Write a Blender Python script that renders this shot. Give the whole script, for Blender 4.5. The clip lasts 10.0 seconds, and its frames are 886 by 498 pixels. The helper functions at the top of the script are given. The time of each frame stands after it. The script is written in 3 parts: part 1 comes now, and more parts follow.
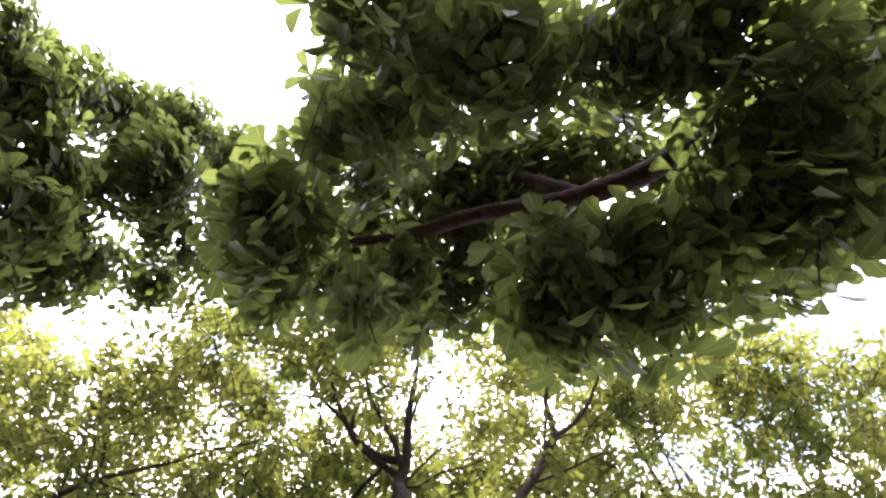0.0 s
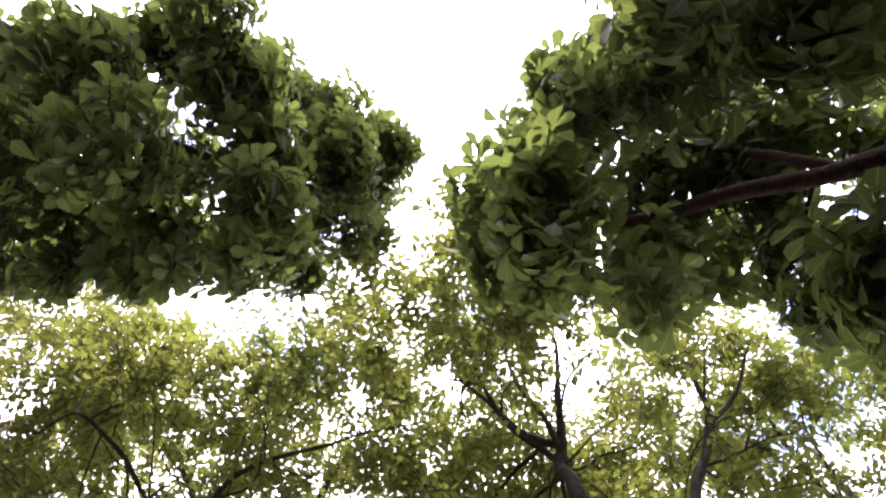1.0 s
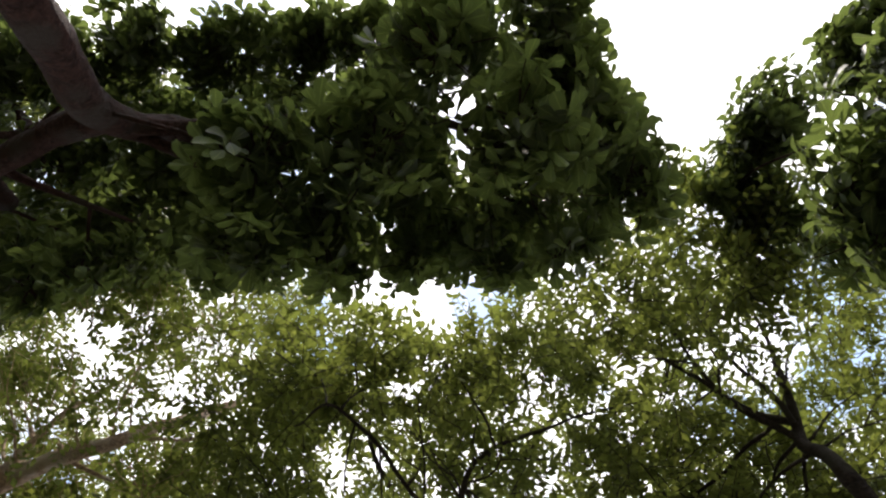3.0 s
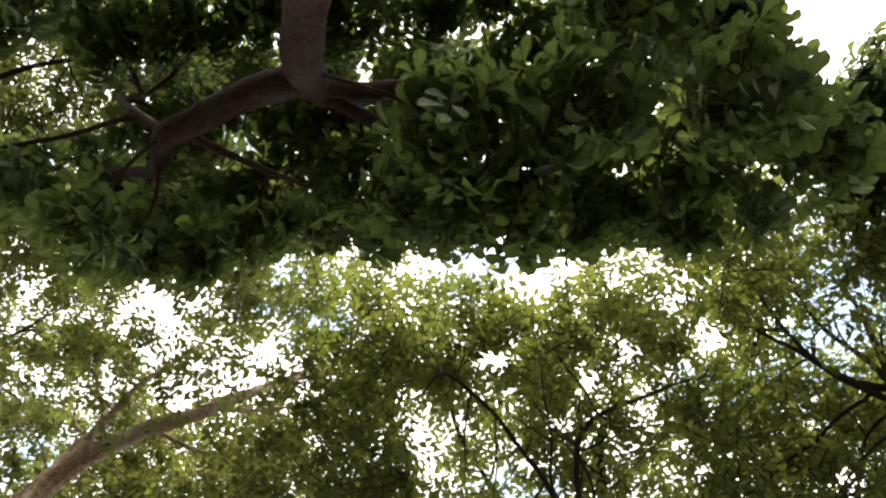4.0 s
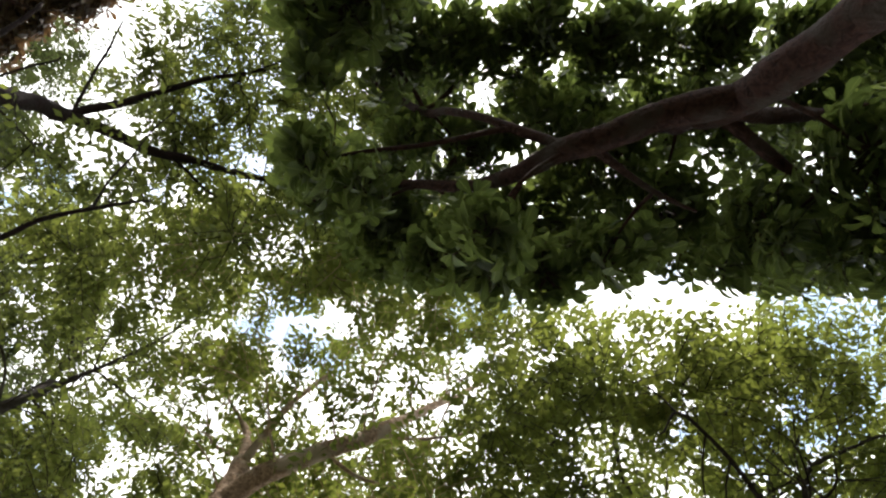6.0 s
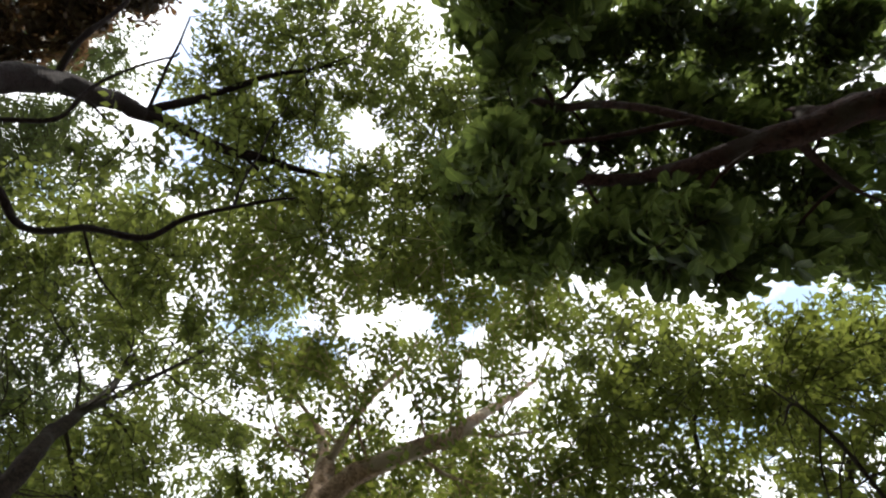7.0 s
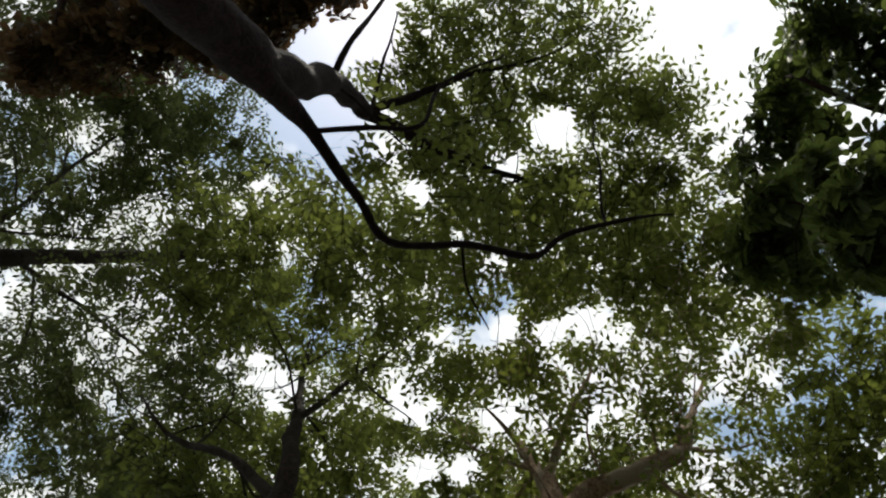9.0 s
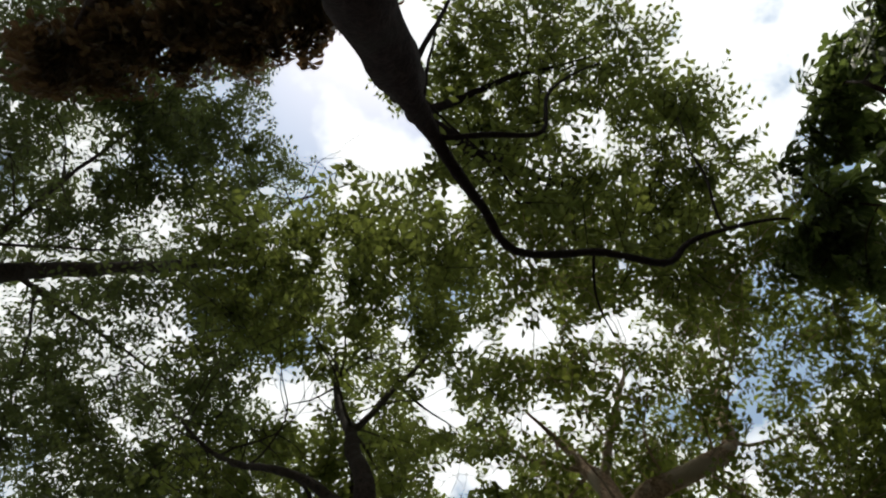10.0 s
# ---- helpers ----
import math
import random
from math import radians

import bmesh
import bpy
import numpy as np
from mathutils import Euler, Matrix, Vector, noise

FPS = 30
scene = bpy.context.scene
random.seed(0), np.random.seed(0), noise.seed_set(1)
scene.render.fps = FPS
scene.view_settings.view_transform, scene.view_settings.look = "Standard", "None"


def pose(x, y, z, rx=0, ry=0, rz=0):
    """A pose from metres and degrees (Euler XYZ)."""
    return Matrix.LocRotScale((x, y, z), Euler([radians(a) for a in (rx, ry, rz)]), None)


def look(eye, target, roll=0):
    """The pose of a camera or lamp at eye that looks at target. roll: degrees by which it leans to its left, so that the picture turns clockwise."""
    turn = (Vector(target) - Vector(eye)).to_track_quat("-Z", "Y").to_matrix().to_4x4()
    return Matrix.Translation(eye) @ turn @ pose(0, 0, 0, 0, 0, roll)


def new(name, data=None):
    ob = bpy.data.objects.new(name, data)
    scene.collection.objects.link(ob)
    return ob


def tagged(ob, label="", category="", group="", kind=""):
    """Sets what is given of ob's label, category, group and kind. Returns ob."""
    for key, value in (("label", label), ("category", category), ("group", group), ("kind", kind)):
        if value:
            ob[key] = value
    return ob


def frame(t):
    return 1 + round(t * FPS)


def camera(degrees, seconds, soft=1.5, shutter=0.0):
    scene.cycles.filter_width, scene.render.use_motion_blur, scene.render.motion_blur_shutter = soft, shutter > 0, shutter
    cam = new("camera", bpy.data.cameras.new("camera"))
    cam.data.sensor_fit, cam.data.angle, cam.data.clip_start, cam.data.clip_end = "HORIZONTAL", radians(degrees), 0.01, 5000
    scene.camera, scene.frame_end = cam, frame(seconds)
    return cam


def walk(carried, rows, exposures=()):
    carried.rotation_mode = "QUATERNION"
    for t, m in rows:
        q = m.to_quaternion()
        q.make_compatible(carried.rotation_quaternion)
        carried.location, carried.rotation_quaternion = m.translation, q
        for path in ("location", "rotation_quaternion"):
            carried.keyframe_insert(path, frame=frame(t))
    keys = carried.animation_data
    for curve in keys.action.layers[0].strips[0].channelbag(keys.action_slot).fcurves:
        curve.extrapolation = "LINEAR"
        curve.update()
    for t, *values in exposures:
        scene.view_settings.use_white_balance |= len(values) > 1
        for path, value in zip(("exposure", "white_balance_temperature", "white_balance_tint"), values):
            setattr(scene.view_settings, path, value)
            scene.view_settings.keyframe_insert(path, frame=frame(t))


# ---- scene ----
cam = camera(76.9, 10.0, soft=2.3)
PATH = [
    (0, 0.039, 1.575, 0.041, 94.23, -1.51, -1.24),
    (0.5, -0.571, 1.579, 0.029, 93.31, -4.92, -1.77),
    (1, -1.282, 1.593, 0.007, 92.61, -0.57, 2.29),
    (1.5, -1.852, 1.630, 0.052, 91.89, -3.22, 1.94),
    (2, -2.367, 1.564, -0.047, 91.19, 0.07, 5.26),
    (2.2, -2.590, 1.569, -0.047, 91.23, -1.13, 4.46),
    (3.3, -3.988, 1.586, 0.062, 90.18, 2.12, 3.98),
    (3.5, -4.267, 1.608, 0.083, 89.11, 1.74, 5.46),
    (4, -4.819, 1.579, 0.026, 87.96, 1.60, 3.09),
    (4.5, -5.380, 1.606, 0.042, 89.08, 0.73, 1.17),
    (5, -5.987, 1.599, -0.021, 88.09, 1.71, -1.23),
    (5.5, -6.594, 1.521, -0.063, 91.42, -1.37, 2.15),
    (5.7, -6.789, 1.577, -0.051, 91.81, -2.01, 4.09),
    (6.8, -8.130, 1.485, -0.138, 90.71, -0.46, -0.33),
    (7, -8.345, 1.545, -0.107, 91.35, -0.95, 2.05),
    (7.5, -8.959, 1.564, -0.059, 88.82, 0.63, 4.29),
    (8, -9.593, 1.628, 0.005, 90.83, -2.32, 5.02),
    (8.5, -10.220, 1.630, 0.012, 89.67, 0.52, 5.99),
    (9, -10.927, 1.669, 0.042, 90.23, -1.93, 3.88),
    (9.5, -11.530, 1.701, 0.013, 89.46, 0.62, 2.61),
    (10, -12.096, 1.720, 0.075, 90.41, -0.73, -0.59),
]
UP = pose(0, 0, 0, 90)
EXPOSURES = [(0, 2.0, 6400, 33), (0.5, 2.0, 6400, 33), (1, 1.5, 6400, 31), (1.5, 0.5, 6350, 28), (2, -0.4, 6450, 20), (3.5, 0.72, 6600, 15), (4.5, 0.9, 7050, 11),
             (5.5, 0.75, 6850, 11), (7, 0.3, 6400, 11), (8, -0.42, 6520, 9), (10, -0.8, 6600, 7)]
walk(cam, [(t, UP @ pose(*p)) for t, *p in PATH], EXPOSURES)

# ---- light ----
SUN_ELEVATION, SUN_AZIMUTH = 63.0, 192.0   # degrees; azimuth from +y towards +x
world = bpy.data.worlds.new("sky")
scene.world = world
world.use_nodes = True
wn, wl = world.node_tree.nodes, world.node_tree.links
wn.clear()
w_out, w_bg = wn.new("ShaderNodeOutputWorld"), wn.new("ShaderNodeBackground")
sky = wn.new("ShaderNodeTexSky")
sky.sky_type, sky.sun_disc = "NISHITA", False
sky.sun_elevation, sky.sun_rotation = radians(SUN_ELEVATION), radians(SUN_AZIMUTH)
sky.dust_density = 0.8
w_co, w_noise, w_ramp = wn.new("ShaderNodeTexCoord"), wn.new("ShaderNodeTexNoise"), wn.new("ShaderNodeValToRGB")
w_noise.inputs["Scale"].default_value, w_noise.inputs["Detail"].default_value = 5.2, 7.0
w_noise.inputs["Roughness"].default_value = 0.55
w_ramp.color_ramp.elements[0].position, w_ramp.color_ramp.elements[0].color = 0.35, (0.26, 0.26, 0.26, 1)
w_ramp.color_ramp.elements[1].position, w_ramp.color_ramp.elements[1].color = 0.45, (1, 1, 1, 1)
w_mix = wn.new("ShaderNodeMixRGB")
w_mix.inputs["Color2"].default_value = (13.6, 13.8, 14.1, 1)
wl.new(w_co.outputs["Generated"], w_noise.inputs["Vector"])
w_cloud = w_noise.outputs["Fac"]
for clear in ((-0.30, -0.26, 0.92), (0.63, 0.07, 0.77)):   # two directions in which the clouds break up
    w_away, w_near, w_less = wn.new("ShaderNodeVectorMath"), wn.new("ShaderNodeMapRange"), wn.new("ShaderNodeMath")
    w_away.operation, w_less.operation, w_near.interpolation_type = "DISTANCE", "SUBTRACT", "SMOOTHSTEP"
    w_away.inputs[1].default_value = clear
    for key, value in (("From Min", 0.34), ("From Max", 0.0), ("To Min", 0.0), ("To Max", 0.15)):
        w_near.inputs[key].default_value = value
    wl.new(w_co.outputs["Generated"], w_away.inputs[0])
    wl.new(w_away.outputs["Value"], w_near.inputs["Value"])
    wl.new(w_cloud, w_less.inputs[0])
    wl.new(w_near.outputs["Result"], w_less.inputs[1])
    w_cloud = w_less.outputs[0]
wl.new(w_cloud, w_ramp.inputs["Fac"])
wl.new(w_ramp.outputs["Color"], w_mix.inputs["Fac"])
w_blue = wn.new("ShaderNodeHueSaturation")   # a deeper, brighter blue between the clouds
w_blue.inputs["Hue"].default_value, w_blue.inputs["Saturation"].default_value, w_blue.inputs["Value"].default_value = 0.485, 1.4, 1.75
wl.new(sky.outputs["Color"], w_blue.inputs["Color"])
wl.new(w_blue.outputs["Color"], w_mix.inputs["Color1"])
wl.new(w_mix.outputs["Color"], w_bg.inputs["Color"])
w_bg.inputs["Strength"].default_value = 0.15
wl.new(w_bg.outputs["Background"], w_out.inputs["Surface"])

sun = new("sun", bpy.data.lights.new("sun", "SUN"))
sun.data.energy, sun.data.angle, sun.data.color = 4.9, radians(2.0), (1.0, 0.94, 0.84)
se, sa = radians(SUN_ELEVATION), radians(SUN_AZIMUTH)
sun.matrix_world = look((math.cos(se) * math.sin(sa) * 60, math.cos(se) * math.cos(sa) * 60, math.sin(se) * 60), (0, 0, 0))


# ---- materials ----
def material(name):
    m = bpy.data.materials.new(name)
    m.use_nodes = True
    m.node_tree.nodes.clear()
    return m, m.node_tree.nodes, m.node_tree.links


def leaf_material(name, dark, mid, pale, through_colour, share, rough, rib):
    """Leaf blade: a green that differs from leaf to leaf, sunlit and shaded sprays put into the colour, a paler midrib,
    and light shining through.
    """
    m, n, l = material(name)
    geo, info, add = n.new("ShaderNodeNewGeometry"), n.new("ShaderNodeObjectInfo"), n.new("ShaderNodeMath")
    add.operation = "ADD"
    l.new(geo.outputs["Random Per Island"], add.inputs[0])
    l.new(info.outputs["Random"], add.inputs[1])
    wrap = n.new("ShaderNodeMath")
    wrap.operation = "FRACT"
    l.new(add.outputs[0], wrap.inputs[0])
    ramp = n.new("ShaderNodeValToRGB")
    ramp.color_ramp.elements[0].color, ramp.color_ramp.elements[1].color = (*dark, 1), (*pale, 1)
    ramp.color_ramp.elements.new(0.55).color = (*mid, 1)
    co, blot = n.new("ShaderNodeTexCoord"), n.new("ShaderNodeTexNoise")
    blot.inputs["Scale"].default_value, blot.inputs["Detail"].default_value = 9.0, 4.0
    l.new(geo.outputs["Position"], blot.inputs["Vector"])
    # tone swings by spray: shaded and sunlit clumps put into the leaf colour
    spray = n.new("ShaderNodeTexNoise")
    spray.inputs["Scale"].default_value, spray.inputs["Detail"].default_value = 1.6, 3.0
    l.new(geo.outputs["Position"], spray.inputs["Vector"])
    sun_shade = n.new("ShaderNodeMapRange")
    sun_shade.inputs["From Min"].default_value, sun_shade.inputs["From Max"].default_value = 0.35, 0.65
    sun_shade.inputs["To Min"].default_value, sun_shade.inputs["To Max"].default_value = -0.5, 0.5
    l.new(spray.outputs["Fac"], sun_shade.inputs["Value"])
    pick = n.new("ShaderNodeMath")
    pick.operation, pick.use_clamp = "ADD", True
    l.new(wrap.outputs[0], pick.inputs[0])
    l.new(sun_shade.outputs["Result"], pick.inputs[1])
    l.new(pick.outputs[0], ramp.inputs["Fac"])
    tone = n.new("ShaderNodeMixRGB")
    tone.blend_type, tone.inputs["Fac"].default_value = "MULTIPLY", 0.35
    l.new(ramp.outputs["Color"], tone.inputs["Color1"])
    l.new(blot.outputs["Color"], tone.inputs["Color2"])
    # midrib and side veins, across and along the blade
    sep = n.new("ShaderNodeSeparateXYZ")
    l.new(co.outputs["UV"], sep.inputs["Vector"])
    off = n.new("ShaderNodeMath")
    off.operation = "SUBTRACT"
    l.new(sep.outputs["X"], off.inputs[0])
    off.inputs[1].default_value = 0.5
    side = n.new("ShaderNodeMath")
    side.operation = "ABSOLUTE"
    l.new(off.outputs[0], side.inputs[0])
    vein = n.new("ShaderNodeMapRange")
    vein.inputs["From Min"].default_value, vein.inputs["From Max"].default_value = 0.015, 0.05
    vein.inputs["To Min"].default_value, vein.inputs["To Max"].default_value = rib, 0.0
    l.new(side.outputs[0], vein.inputs["Value"])
    ribbed = n.new("ShaderNodeMixRGB")
    ribbed.inputs["Color2"].default_value = (0.22, 0.26, 0.09, 1)
    l.new(vein.outputs["Result"], ribbed.inputs["Fac"])
    l.new(tone.outputs["Color"], ribbed.inputs["Color1"])
    body = n.new("ShaderNodeBsdfPrincipled")
    body.inputs["Roughness"].default_value = rough
    body.inputs["Specular IOR Level"].default_value = 0.18
    l.new(ribbed.outputs["Color"], body.inputs["Base Color"])
    glow = n.new("ShaderNodeBsdfTranslucent")
    tint = n.new("ShaderNodeMixRGB")
    tint.blend_type, tint.inputs["Fac"].default_value = "MIX", 0.6
    tint.inputs["Color2"].default_value = (*through_colour, 1)
    l.new(ribbed.outputs["Color"], tint.inputs["Color1"])
    l.new(tint.outputs["Color"], glow.inputs["Color"])
    mix, out = n.new("ShaderNodeMixShader"), n.new("ShaderNodeOutputMaterial")
    mix.inputs["Fac"].default_value = share
    l.new(body.outputs["BSDF"], mix.inputs[1])
    l.new(glow.outputs["BSDF"], mix.inputs[2])
    bump = n.new("ShaderNodeBump")
    bump.inputs["Strength"].default_value, bump.inputs["Distance"].default_value = 0.3, 0.01
    l.new(blot.outputs["Fac"], bump.inputs["Height"])
    l.new(bump.outputs["Normal"], body.inputs["Normal"])
    l.new(mix.outputs[0], out.inputs["Surface"])
    return m


def bark_material(name, dark, pale, lichen, scale, rough=0.9):
    """Bark: long fissures along the grain, blotches and a little lichen."""
    m, n, l = material(name)
    geo = n.new("ShaderNodeNewGeometry")
    fine, broad, mix, out = n.new("ShaderNodeTexNoise"), n.new("ShaderNodeTexNoise"), n.new("ShaderNodeMixRGB"), n.new("ShaderNodeOutputMaterial")
    fine.inputs["Scale"].default_value, fine.inputs["Detail"].default_value, fine.inputs["Distortion"].default_value = scale, 8.0, 1.2
    broad.inputs["Scale"].default_value, broad.inputs["Detail"].default_value = scale * 0.14, 4.0
    l.new(geo.outputs["Position"], fine.inputs["Vector"])
    l.new(geo.outputs["Position"], broad.inputs["Vector"])
    ramp = n.new("ShaderNodeValToRGB")
    ramp.color_ramp.elements[0].position, ramp.color_ramp.elements[0].color = 0.32, (*dark, 1)
    ramp.color_ramp.elements[1].position, ramp.color_ramp.elements[1].color = 0.68, (*pale, 1)
    l.new(fine.outputs["Fac"], ramp.inputs["Fac"])
    patch = n.new("ShaderNodeValToRGB")
    patch.color_ramp.elements[0].position, patch.color_ramp.elements[1].position = 0.52, 0.62
    l.new(broad.outputs["Fac"], patch.inputs["Fac"])
    l.new(patch.outputs["Color"], mix.inputs["Fac"])
    l.new(ramp.outputs["Color"], mix.inputs["Color1"])
    mix.inputs["Color2"].default_value = (*lichen, 1)
    body, bump = n.new("ShaderNodeBsdfPrincipled"), n.new("ShaderNodeBump")
    body.inputs["Roughness"].default_value = rough
    body.inputs["Specular IOR Level"].default_value = 0.12
    bump.inputs["Strength"].default_value, bump.inputs["Distance"].default_value = 0.8, 0.03
    l.new(fine.outputs["Fac"], bump.inputs["Height"])
    l.new(bump.outputs["Normal"], body.inputs["Normal"])
    l.new(mix.outputs["Color"], body.inputs["Base Color"])
    l.new(body.outputs["BSDF"], out.inputs["Surface"])
    return m


# the dark to pale spans also carry the painted sunlit and shaded sprays
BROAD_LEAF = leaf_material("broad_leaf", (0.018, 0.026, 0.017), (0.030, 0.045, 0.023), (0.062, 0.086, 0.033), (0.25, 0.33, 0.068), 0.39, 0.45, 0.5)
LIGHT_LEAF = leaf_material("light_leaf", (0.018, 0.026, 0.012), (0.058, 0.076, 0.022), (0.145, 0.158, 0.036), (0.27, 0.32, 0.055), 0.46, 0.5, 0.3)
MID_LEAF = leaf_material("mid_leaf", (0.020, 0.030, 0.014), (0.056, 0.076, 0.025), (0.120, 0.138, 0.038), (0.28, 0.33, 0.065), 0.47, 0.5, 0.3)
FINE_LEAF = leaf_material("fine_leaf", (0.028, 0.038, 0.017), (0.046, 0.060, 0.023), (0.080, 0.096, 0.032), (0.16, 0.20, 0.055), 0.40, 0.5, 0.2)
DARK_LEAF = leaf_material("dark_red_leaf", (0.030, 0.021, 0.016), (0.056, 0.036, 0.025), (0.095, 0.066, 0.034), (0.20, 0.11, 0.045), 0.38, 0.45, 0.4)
RED_BARK = bark_material("reddish_bark", (0.014, 0.007, 0.006), (0.046, 0.023, 0.018), (0.036, 0.028, 0.023), 26.0)
PALE_BARK = bark_material("pale_bark", (0.12, 0.080, 0.055), (0.42, 0.30, 0.21), (0.36, 0.30, 0.23), 20.0)
GREY_BARK = bark_material("grey_bark", (0.014, 0.011, 0.010), (0.044, 0.033, 0.027), (0.046, 0.041, 0.034), 24.0)
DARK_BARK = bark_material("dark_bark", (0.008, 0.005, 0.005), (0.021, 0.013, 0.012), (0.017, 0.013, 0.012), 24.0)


# ---- mesh helpers ----


def unit(v):
    return v / np.maximum(np.linalg.norm(v, axis=-1, keepdims=True), 1e-9)


def smooth_line(points, step):
    """A rounded line through the points (x, y, z, radius), resampled about every step metres."""
    p = np.array(points, float)
    ends = np.vstack([2 * p[0] - p[1], p, 2 * p[-1] - p[-2]])
    out = []
    for a, b, c, d in zip(ends, ends[1:], ends[2:], ends[3:]):
        many = max(1, int(np.linalg.norm(c[:3] - b[:3]) / step))
        for s in np.arange(many) / many:
            out.append(0.5 * (2 * b + (c - a) * s + (2 * a - 5 * b + 4 * c - d) * s * s + (3 * b - a - 3 * c + d) * s**3))
    out.append(p[-1])
    line = np.array(out)
    line[:, 3] = np.maximum(line[:, 3], 0.003)
    return line


def wobble(line, amount):
    """Small bends, so that no branch runs dead straight."""
    for row in line[1:-1]:
        v = Vector(row[:3])
        row[:3] += amount * np.array([noise.noise(v * 1.7), noise.noise(v * 1.7 + Vector((9, 0, 0))), noise.noise(v * 1.7 + Vector((0, 9, 0)))])
        row[3] *= 1 + 0.12 * noise.noise(v * 4)
    return line


def tube(line, sides):
    """Vertices and quads of a round branch along rows of x, y, z, radius."""
    c, r = line[:, :3], line[:, 3]
    along = unit(np.gradient(c, axis=0))
    ref = np.where(np.abs(along[:, 2:]) > 0.9, [[1.0, 0, 0]], [[0, 0, 1.0]])
    u = unit(np.cross(along, ref))
    for k in range(1, len(u)):
        u[k] = unit(u[k - 1] - along[k] * (u[k - 1] @ along[k]))
    v = np.cross(along, u)
    a = np.arange(sides) * 2 * np.pi / sides
    ring = np.cos(a)[None, :, None] * u[:, None] + np.sin(a)[None, :, None] * v[:, None]
    swell = np.ones((len(c), sides))
    if r.max() > 0.03:   # knobs and furrows of the bark
        for k in range(len(c)):
            for j in range(sides):
                at = Vector(c[k] + ring[k, j] * max(r[k], 0.03))
                swell[k, j] += 0.12 * noise.noise(at * 5.0) + 0.09 * noise.noise(at * 14.0)
    verts = (c[:, None] + ring * (r[:, None] * swell)[:, :, None]).reshape(-1, 3)
    faces = [(k * sides + j, k * sides + (j + 1) % sides, (k + 1) * sides + (j + 1) % sides, (k + 1) * sides + j) for k in range(len(c) - 1) for j in range(sides)]
    faces.append(tuple(range((len(c) - 1) * sides, len(c) * sides)))
    return verts, faces


def mesh_object(name, verts, faces, mat, parent=None, smooth=True):
    me = bpy.data.meshes.new(name)
    me.from_pydata([tuple(v) for v in verts], [], faces)
    me.materials.append(mat)
    if smooth:
        me.polygons.foreach_set("use_smooth", [True] * len(me.polygons))
    ob = new(name, me)
    ob.parent = parent
    return ob


def joined_tubes(name, lines, sides, mat, parent):
    verts, faces, base = [], [], 0
    for line in lines:
        v, f = tube(line, sides)
        verts.append(v)
        faces += [tuple(base + k for k in q) for q in f]
        base += len(v)
    return mesh_object(name, np.concatenate(verts), faces, mat, parent)


def blade(stations, widths, fold, droop):
    """A leaf of length 1 along +x, its face up: vertices, faces and uv, with a folded midrib and a drooping tip."""
    verts, uv, faces, rows = [], [], [], []
    for s, w in zip(stations, widths):
        z = -droop * s * s
        if w == 0:
            rows.append([len(verts)])
            verts.append((s, 0, z))
            uv.append((0.5, s))
        else:
            rows.append([len(verts) + k for k in range(3)])
            verts += [(s, w, z + fold * w), (s, 0, z), (s, -w, z + fold * w)]
            uv += [(0, s), (0.5, s), (1, s)]
    for a, b in zip(rows, rows[1:]):
        if len(a) == 1:
            faces += [(a[0], b[1], b[0]), (a[0], b[2], b[1])]
        elif len(b) == 1:
            faces += [(a[0], a[1], b[0]), (a[1], a[2], b[0])]
        else:
            faces += [(a[0], a[1], b[1]), (a[0], b[1], b[0]), (a[1], a[2], b[2]), (a[1], b[2], b[1])]
    return np.array(verts), faces, np.array(uv)


OBOVATE = blade((0, 0.12, 0.4, 0.68, 0.88, 1.0), (0, 0.05, 0.16, 0.27, 0.22, 0), 0.35, 0.16)
OVAL = blade((0, 0.3, 0.65, 1.0), (0, 0.25, 0.23, 0), 0.3, 0.15)
SMALL_OVAL = blade((0, 0.5, 1.0), (0, 0.27, 0), 0.3, 0.2)


def put_uv(me, faces, uv):
    layer = me.uv_layers.new(name="blade")
    flat = uv[np.concatenate([np.array(f) for f in faces])]
    layer.data.foreach_set("uv", flat.astype(np.float32).ravel())


def leaf_frames(pos, way, face):
    x = unit(way)
    y = unit(np.cross(face, x))
    return np.stack([x, y, np.cross(x, y)], -1), pos


